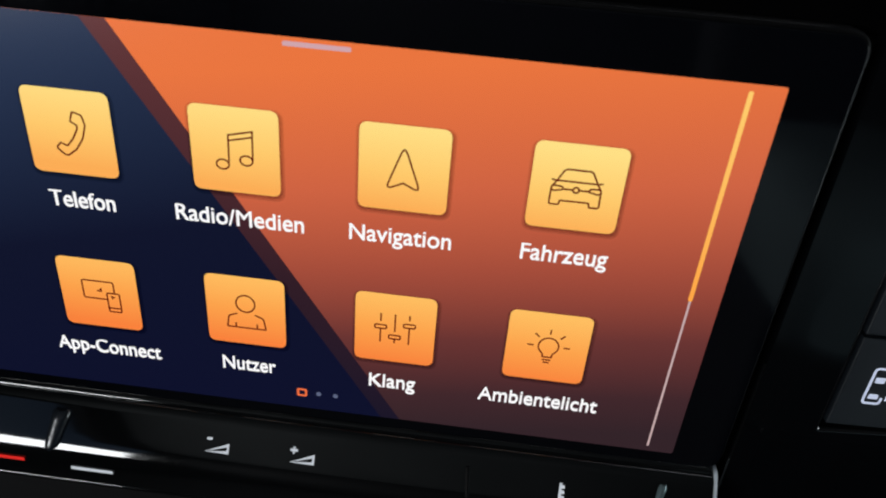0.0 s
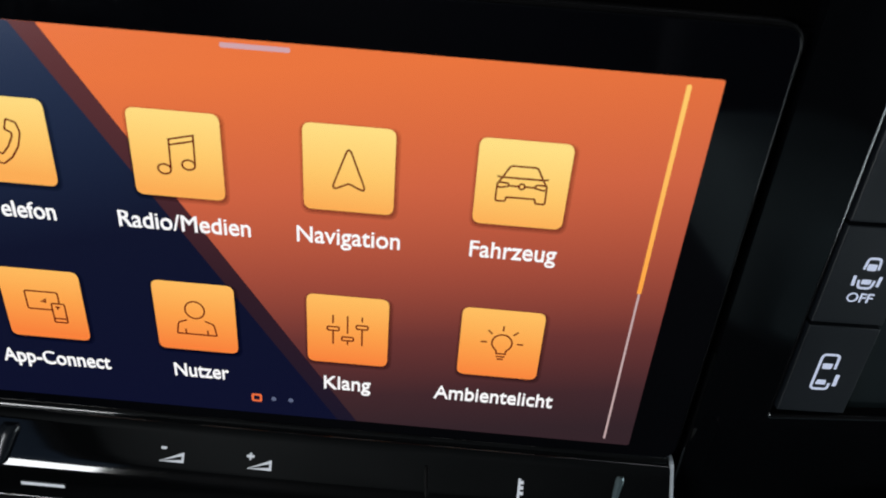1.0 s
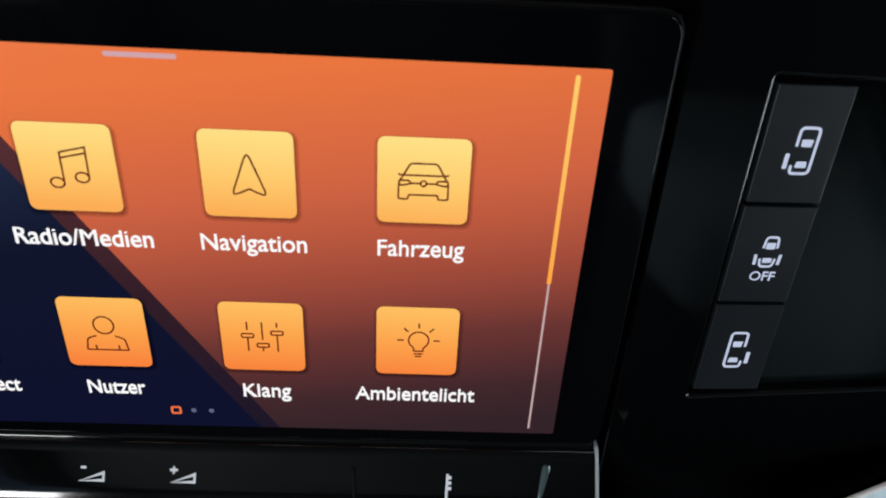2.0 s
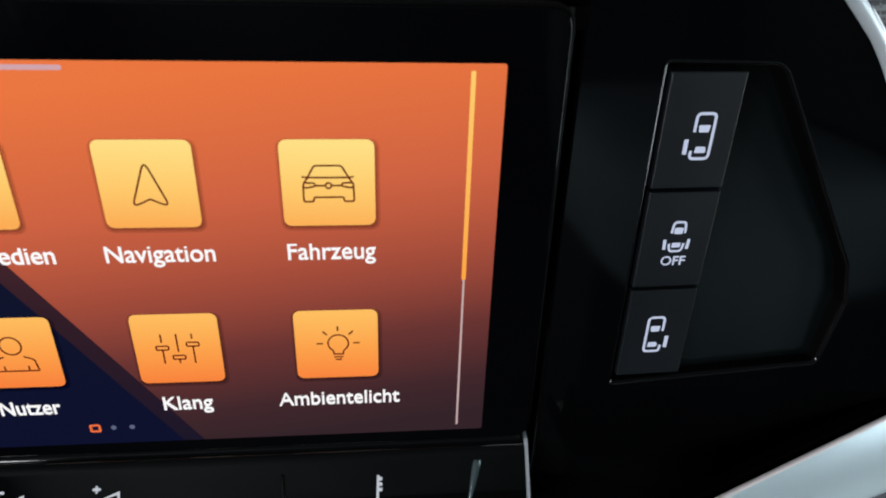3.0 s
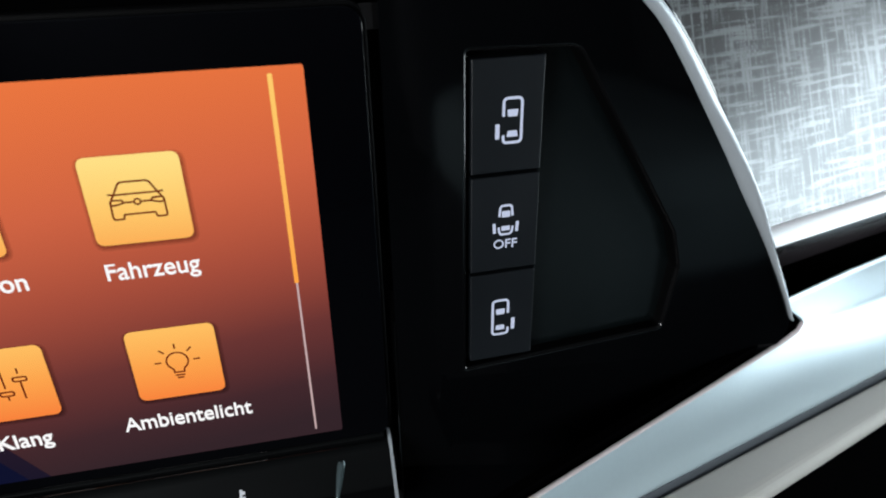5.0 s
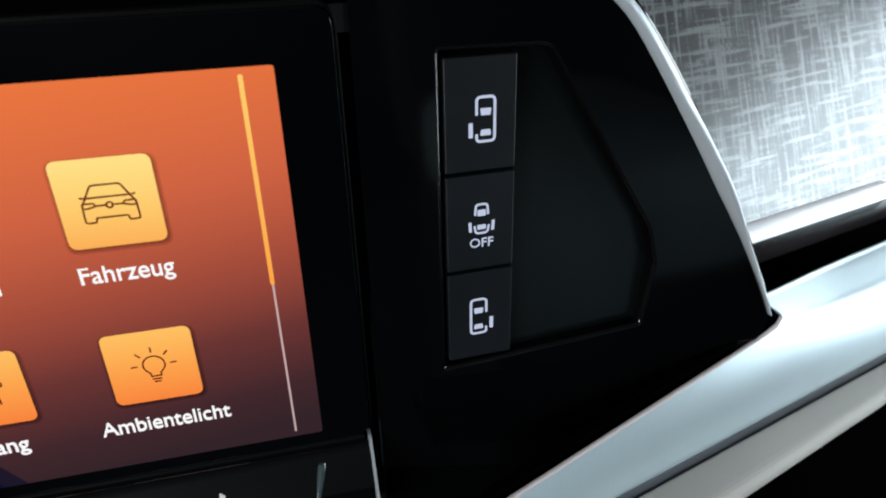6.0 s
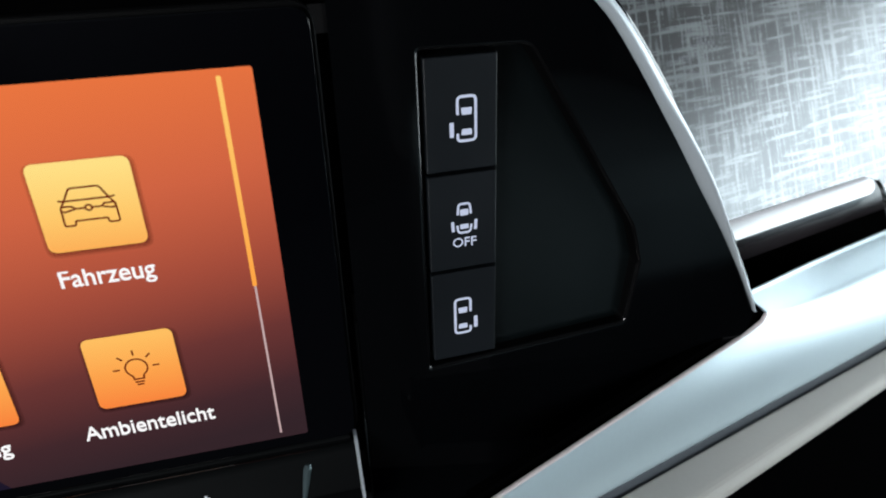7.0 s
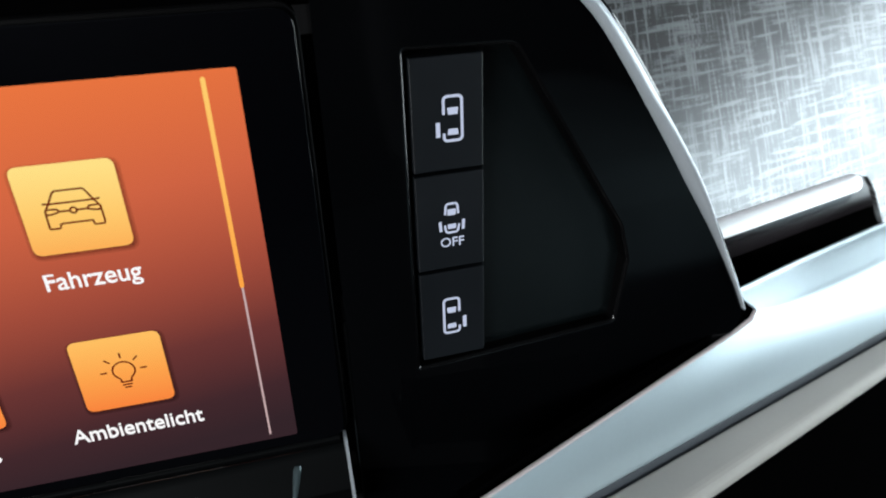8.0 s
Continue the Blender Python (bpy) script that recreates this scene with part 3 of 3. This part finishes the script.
def gloss_panel():
    t = thing("button_panel", "gloss black dashboard panel with a recessed button field", "panel", at=(0.09, 0.004, -0.07))
    outer = [(0.0190, -0.075), (0.140, -0.075), (0.145, -0.012), (0.156, -0.0035), (0.1615, 0.0015), (0.1632, 0.0060)] + [(x + 0.0004, z) for x, z in TRIM_IN[::-1]] + [(0.0190, 0.1500)]
    bm = bmesh.new()
    ch = 0.0011
    hole_out = offset(RECESS, -ch)
    vo = [bm.verts.new((x, panel_y(x, z), z)) for x, z in outer]
    vh = [bm.verts.new((x, panel_y(x, z), z)) for x, z in hole_out]
    eds = [bm.edges.new((r[i], r[(i + 1) % len(r)])) for r in (vo, vh) for i in range(len(r))]
    bmesh.ops.triangle_fill(bm, use_beauty=True, edges=eds)
    for f in bm.faces:
        f.normal_update()
        if f.normal.y > 0:
            f.normal_flip()
    edge = bmesh.new()
    prev = [edge.verts.new(v.co) for v in vh]
    for o, d in ((0.00080, 0.00005), (0.00055, 0.00015), (0.00035, 0.00030), (0.00018, 0.00050), (0.00005, 0.00075), (0.0, 0.0011)):
        ring = [edge.verts.new((x, panel_y(x, z) + d, z)) for x, z in offset(RECESS, -o)]
        for i in range(len(ring)):
            j = (i + 1) % len(ring)
            edge.faces.new((prev[i], prev[j], ring[j], ring[i]))
        prev = ring
    part("recess_edge", edge, edge_gloss, t, "rounded glossy edge of the recess", smooth=True)
    back = [bm.verts.new((x, panel_y(x, z) + 0.0125, z)) for x, z in outer]
    for i in range(len(vo)):
        j = (i + 1) % len(vo)
        bm.faces.new((vo[j], vo[i], back[i], back[j]))
    part("panel_face", bm, piano, t, "gloss black panel face")
    # added bead for the glint on the panel's left edge, as long as the glint
    bead = [[(0.0186 + 0.0006 * math.cos(a), 0.0030 + 0.0007 * math.sin(a), z) for a in [k * math.pi / 5 for k in range(10)]] for z in (-0.074, -0.03, 0.0, 0.02, 0.036)]
    part("panel_glint_bead", loft(bead), strip_gloss, t, "slim glossy bead added for the glint on the panel's edge", smooth=True)
    wall = bmesh.new()
    loops = [[wall.verts.new((x, panel_y(x, z) + d, z)) for x, z in offset(RECESS, o)] for o, d in ((0.0, 0.0011), (0.0, 0.0112), (-0.0008, 0.0112), (-0.0008, 0.0011))]
    for r0, r1 in zip(loops, loops[1:] + loops[:1]):
        for i in range(len(r0)):
            j = (i + 1) % len(r0)
            wall.faces.new((r0[i], r0[j], r1[j], r1[i]))
    part("recess_wall", wall, rim_black, t, "matt black side of the recess")
    part("recess_floor", slab(offset(RECESS, -0.001), lambda x, z: panel_y(x, z) + 0.0046 + 0.055 * (z - 0.014), 0.002), satin_black, t, "satin black floor of the recess")
    return t


gloss_panel()


def button_front(x, z):
    return panel_y(x, z) - 0.00005


def van(cx, cz, w, h, side):
    """Outline of a vehicle seen from above with an open side: strokes, seats and door."""
    x0, x1, z0, z1 = -w / 2, w / 2, -h / 2, h / 2
    body = [(x0, z1 - h * 0.40), (x0, z1), (x1, z1), (x1, z0), (x0, z0), (x0, z0 + h * 0.18)]
    body = rounded(body, [0, 0.0013, 0.0013, 0.0013, 0.0013, 0], 5)
    seats = [rounded([(x0 * 0.52, z1 - h * 0.41), (x1 * 0.52, z1 - h * 0.41), (x1 * 0.62, z1 - h * 0.25), (x0 * 0.62, z1 - h * 0.25)], 0.0003, 2),
             rounded([(x0 * 0.62, z0 + h * 0.13), (x1 * 0.62, z0 + h * 0.13), (x1 * 0.52, z0 + h * 0.27), (x0 * 0.52, z0 + h * 0.27)], 0.0003, 2)]
    door = [(x0 - 0.0017, z0 + h * 0.10), (x0 - 0.0017, z0 + h * 0.44)]
    m = (lambda p: (cx + p[0], cz + p[1])) if side < 0 else (lambda p: (cx - p[0], cz + p[1]))
    fix = (lambda s: s) if side < 0 else (lambda s: s[::-1])
    return [m(p) for p in body], [fix([m(p) for p in s]) for s in seats], [m(p) for p in door]


def door_button(z0, z1, label, kind):
    poly = rounded(rect(0.0424, z0, 0.0629, z1), 0.0003, 2)
    t = thing("door_button", label, "button", group="sliding door buttons", at=(0.0526, panel_y(0.0526, 0) + 0.004, z0))
    cap = part("button_cap", slab(poly, button_front, 0.0098, 0.00045, 4), button_black, t)
    fr = lambda x, z: button_front(x, z) - 0.00008
    bm = bmesh.new()
    if kind == "off":
        cx = 0.0530
        ribbon(bm, rounded([(cx - 0.0020, 0.0664), (cx - 0.0017, 0.0698), (cx + 0.0017, 0.0698), (cx + 0.0020, 0.0664)], [0, 0.001, 0.001, 0], 4), 0.00068, fr)
        ribbon(bm, rounded([(cx - 0.0022, 0.0631), (cx - 0.0018, 0.0606), (cx + 0.0018, 0.0606), (cx + 0.0022, 0.0631)], [0, 0.0012, 0.0012, 0], 4), 0.00068, fr)
        slab(rounded(rect(cx - 0.0013, 0.0661, cx + 0.0013, 0.0681), 0.0004, 2), fr, 0.00006, bm=bm)
        slab(rounded(rect(cx - 0.0013, 0.0618, cx + 0.0013, 0.0633), 0.0002, 2), fr, 0.00006, bm=bm)
        for s in (-1, 1):
            ribbon(bm, [(cx + s * 0.0034, 0.0612), (cx + s * 0.0036, 0.0644)], 0.0009, fr)
        part("van_symbol", bm, symbol_white, cap, "backlit white symbol")
        lettering("button_lettering", "OFF", cx, 0.0561, 0.0072, 0.0029, fr(cx, 0), symbol_white, cap, bold=0.006, lower=False)
    else:
        body, seats, door = van(0.0541 if kind < 0 else 0.0521, z1 - 0.0171 if kind < 0 else z1 - 0.0160, 0.0052 if kind < 0 else 0.0050, 0.0124, kind)
        ribbon(bm, body, 0.00078, fr)
        for s in seats:
            slab(s, fr, 0.00006, bm=bm)
        ribbon(bm, door, 0.0012, fr)
        part("van_symbol", bm, symbol_white, cap, "backlit white symbol")


door_button(0.0801, 0.1120, "black button with a backlit van, door open on one side", -1)
door_button(0.0487, 0.0790, "small black button with backlit van and OFF lettering", "off")
door_button(0.0164, 0.0476, "black lower button with backlit van, other door open", 1)


# ---------------------------------------------------------------- curved silver trim
def curved_trim():
    pts = [Vector(p) for p in TRIM_IN]
    dense = []
    for i in range(len(pts) - 1):
        p0, p1, p2, p3 = pts[max(0, i - 1)], pts[i], pts[i + 1], pts[min(len(pts) - 1, i + 2)]
        for j in range(6):
            f = j / 6
            dense.append(0.5 * ((2 * p1) + (p2 - p0) * f + (2 * p0 - 5 * p1 + 4 * p2 - p3) * f * f + (3 * p1 - p0 - 3 * p2 + p3) * f ** 3))
    dense.append(pts[-1])
    rings, backing = [], []
    k = len(dense)
    for i, p in enumerate(dense):
        d = (dense[min(k - 1, i + 1)] - dense[max(0, i - 1)]).normalized()
        nrm = Vector((-d.y, d.x))
        f = i / (k - 1)
        w = 0.0050 * (1 - f) + 0.0020 * f
        wide = 0.0015 * min(1.0, max(0.0, (f - 0.30) / 0.25)) * min(1.0, max(0.0, (0.95 - f) / 0.25))
        p, w = p - nrm * wide, w + wide
        turn = min(1.0, max(0.0, (f - 0.55) / 0.3))
        backing.append([(q.x, panel_y(q.x, q.y) + dy, q.y) for q, dy in ((p + nrm * (w * s), dy) for s, dy in ((0.0, 0.004), (0.0, 0.0010), (0.5, 0.0005), (1.0, 0.0012), (1.22, 0.0016), (1.2, 0.012), (0.2, 0.012)))])
        w *= 1 - 0.66 * (0.5 - 0.5 * math.cos(math.pi * min(1.0, max(0.0, (f - 0.68) / 0.24))))
        ring = []
        for s, dy in ((0.0, 0.004), (0.0, 0.0001), (0.06, -0.0006), (0.2, -0.0011), (0.5, -0.0013), (0.8, -0.0009), (0.97, 0.0000), (1.03, 0.0012), (0.9, 0.012), (0.2, 0.012)):
            q = p + nrm * (w * s)
            ring.append((q.x, panel_y(q.x, q.y) + dy - (1.5 * w * turn * s if dy < 0.002 else 0.0), q.y))
        rings.append(ring)
    ob = part("trim", loft(backing), piano, None)
    ob.data.shade_smooth()
    tagged(ob, "gloss black edge strip under the curved silver trim", "trim", kind="structure")
    ob = part("trim", loft(rings), bright_silver, None, smooth=False)
    ob.data.shade_smooth()
    tagged(ob, "slim curved satin silver trim edging the gloss black panel", "trim", kind="structure")


curved_trim()


# ---------------------------------------------------------------- silver bar
def silver_bar():
    t = thing("silver_trim_bar", "broad satin silver trim bar running across the dashboard", "trim bar", at=(0.2, 0.01, -0.045))
    edge_pts = [(0.046, -0.0168), (0.0532, -0.0156), (0.0834, -0.0112), (0.1250, -0.0052), (0.1640, 0.0005), (0.1712, 0.0022), (0.1738, 0.0048)]
    corner_x, top_z = 0.1738, 0.0150

    def edge_z(x):
        for (xa, za), (xb, zb) in zip(edge_pts, edge_pts[1:]):
            if x <= xb:
                return za + (zb - za) * max(0, (x - xa)) / (xb - xa)
        return edge_pts[-1][1]

    def crease_z(x):
        return 0.0043 - 0.0074 * (1 - math.exp(-(x - corner_x) / 0.022)) + 0.012 * max(0, min(x, 0.30) - 0.21)

    cols = [0.046 + i * 0.0067 for i in range(17)] + [0.1610, 0.1640, 0.1676, 0.1712, 0.1728, 0.1738]
    cols += [0.1745, 0.176, 0.178, 0.181, 0.185, 0.190, 0.196, 0.203, 0.212, 0.225, 0.24, 0.26, 0.28, 0.2999, 0.36, 0.46, 0.60]
    bm = bmesh.new()
    grid, rims, uppers = [], [], []
    low = -0.0380
    for x in cols:
        left = x <= corner_x
        zt = edge_z(x) if left else crease_z(x)
        soft = min(1.0, max(0.0, (x - corner_x) / 0.045))
        soft = soft * soft * (3 - 2 * soft)
        hh = zt - low
        high = 0.0215 + 0.165 * (min(x, 0.175) - 0.046)
        col = [(x, bar_y(x, low) + 0.006, low - 0.0006), (x, bar_y(x, low) + 0.0042, low - 0.0006), (x, bar_y(x, low) + 0.0036, low - 0.0003)]
        for k in range(17):
            f = (k / 16) ** 1.4
            z = low + hh * f - (0.0008 if left else 0) * f
            roll = 0.0013 * soft * math.exp(-(zt - z) / 0.0022) + 0.0030 * math.exp(-(z - low) / 0.0016)
            col.append((x, bar_y(x, z) - 0.0013 * math.sin(math.pi * min(1.0, (z - low) / high)) + roll, z))
        grid.append([bm.verts.new(p) for p in col])
        if left:
            yb = col[-1][1]
            rims.append([(x, yb + a, zt + b) for a, b in ((0.0, -0.0008), (-0.0002, -0.0006), (0.0001, -0.0002), (0.0006, 0.0), (0.0013, 0.0001), (0.0017, -0.0003), (0.0020, -0.0030), (0.0008, -0.0030))])
        if x >= corner_x:
            up = [grid[-1][-1]]

            def depth(r):
                return 1.3 * r - 9.0 * r * r

            top = top_z
            for _ in range(12):
                top = 0.5 * (top + top_z - 0.78 * depth(top - zt))
            for k in range(1, 10):
                f = k / 9
                z = zt + (top - zt) * f
                xx = x - 0.0062 * f * max(0.0, 1 - (x - corner_x) / 0.03)
                up.append(bm.verts.new((xx, bar_y(xx, z) + 0.0013 * soft + 0.10 * (z - zt) + depth(z - zt), z)))
            e = up[-1].co
            for a, b in ((0.0002, 0.0003), (0.0006, 0.0005), (0.0012, 0.0002), (0.0018, -0.003)):
                up.append(bm.verts.new((e.x, e.y + a, e.z + b)))
            uppers.append(up)
    for block in (grid, uppers):
        for c0, c1 in zip(block, block[1:]):
            for i in range(len(c0) - 1):
                bm.faces.new((c0[i], c1[i], c1[i + 1], c0[i + 1]))
    side = [bm.verts.new(v.co) for v in uppers[0]]
    wall = [bm.verts.new((v.co.x + 0.0006, v.co.y + 0.008, v.co.z)) for v in side]
    for i in range(len(side) - 1):
        bm.faces.new((wall[i], side[i], side[i + 1], wall[i + 1]))
    ob = part("main_face", bm, satin_silver, t, "broad satin silver face")
    ob.data.shade_smooth()
    part("upper_rim", loft(rims), rim_highlight, t, "thin upper edge with its highlight put into a pale colour", smooth=True)
    # added black body that keeps the bar's reflection out of the gloss panel
    carrier = bmesh.new()
    rings = []
    for x in [0.0448 + i * 0.0125 for i in range(11)]:
        z1 = edge_z(max(x, 0.046)) + 0.0026
        rings.append([(x, bar_y(x, low) + 0.0060, low - 0.0090), (x, bar_y(x, z1) + 0.0060, low), (x, bar_y(x, z1) + 0.0021, z1), (x, bar_y(x, z1) + 0.0060, z1)])
    loft(rings, carrier)
    b0 = 0.3 * (0.0452 - 0.16)
    loft([[(x, b0 - 0.0190, -0.0460), (x, b0 + 0.010, -0.0460), (x, b0 + 0.010, -0.0172), (x, b0 + 0.0005, -0.0172), (x, b0 - 0.0040, -0.0385), (x, b0 - 0.0190, -0.0390)] for x in (0.0436, 0.0452)], carrier)
    part("carrier", carrier, dark_gap, t, "black body added behind the silver face to block its reflection")
    rings = []
    for x in [0.046 + 0.02 * i for i in range(14)] + [0.60]:
        b = 0.3 * (x - 0.16)
        k = max(0.62, min(1.0, 1 - 2.6 * (x - 0.12)))
        prof = [(0.0022, -0.0425), (0.0020, -0.0405), (0.0010, -0.0397), (-0.0115, -0.0397), (-0.0132, -0.0399), (-0.0146, -0.0404), (-0.0157, -0.0412), (-0.0165, -0.0423), (-0.0169, -0.0437), (-0.0165, -0.0455), (0.0022, -0.0450)]
        rings.append([(x, b + (y * k if y < 0 else y) - 0.0015, z) for y, z in prof])
    part("lower_ledge", loft(rings), ledge_silver, t, "grey silver lower ledge")
    # slate colour here carries the grey-blue reflected by the face's lower roll
    rings = [[(x, 0.3 * (x - 0.16) + y, z) for y, z in ((0.0016, -0.0362), (0.0016, -0.0465), (0.008, -0.0465), (0.008, -0.0362))] for x in (0.046, 0.60)]
    part("shadow_gap", loft(rings), slate, t, "seam between face and ledge, slate grey for the face's reflection")


silver_bar()


# ---------------------------------------------------------------- decor panel with its pull bar
def decor():
    poly = [(0.1440, 0.0335), (0.2440, 0.0362), (0.2490, 0.0350), (0.2520, 0.0300), (0.2545, 0.0160), (0.60, 0.0160), (0.60, 0.20), (0.06, 0.20), (0.068, 0.150), (0.098, 0.118), (0.120, 0.086)]
    t = thing("decor_panel", "silver grey decor panel with a woven linen pattern", "decor panel", at=(0.2, 0.05, 0.034))
    part("foil_face", slab(poly, decor_y, 0.003, 0.0006, 2), decor_foil, t)
    bead = []
    for i in range(9):
        x, z = 0.1440 + 0.1 * i / 8, 0.0335 + 0.0027 * i / 8
        bead.append([(x, decor_y(x, z) - 0.0002 + 0.0007 * math.cos(a), z + 0.0005 + 0.0007 * math.sin(a)) for a in [k * math.pi / 4 for k in range(8)]])
    part("lower_edge", loft(bead), slate, t, "dark grey bead along the lower edge", smooth=True)


decor()


def slot():
    rings = [[(x, 0.27 * (x - 0.156) + y, z) for y, z in ((0.0360, 0.010), (0.062, 0.010), (0.062, 0.040), (0.034, 0.040))] for x in (0.13, 0.36)]
    tagged(part("vent_slot", loft(rings), slot_gloss), "gloss black recessed strip under the decor panel", "trim strip")


slot()


def pull_bar():
    t = thing("vent_pull_bar", "satin chrome bar with a rounded end along a dark slot", "bar", at=(0.19, 0.03, 0.02))
    rings = []
    for x in [0.135 + 0.1035 * i / 20 for i in range(21)] + [0.2385 + 0.004 * math.sin(i / 8 * math.pi / 2) for i in range(1, 9)]:
        b = 0.27 * (x - 0.156) + 0.0195
        end = max(0.0, (x - 0.2385) / 0.004)
        k = math.sqrt(max(0.02, 1 - end * end))
        face = [(0.0042, 0.0026), (0.0020, 0.0030), (0.0012, 0.0029), (0.0005, 0.0026), (-0.0018, -0.0022), (-0.0020, -0.0028), (-0.0018, -0.0032), (-0.0013, -0.0034), (0.0075, -0.0030)]
        prof = [(x, b + 0.003 + y * k, 0.0358 + z * k) for y, z in face]
        rings.append(prof)
    part("chrome_bar", loft(rings), bar_white, t, "rounded satin chrome bar", smooth=True)
    rings = [[(x, 0.27 * (x - 0.156) + y, z) for y, z in ((0.0213, 0.0330), (0.0260, 0.0250), (0.034, 0.0240), (0.040, 0.0330))] for x in (0.135, 0.2400)]
    part("carrier", loft(rings), slot_gloss, t, "gloss black carrier under the bar")


pull_bar()
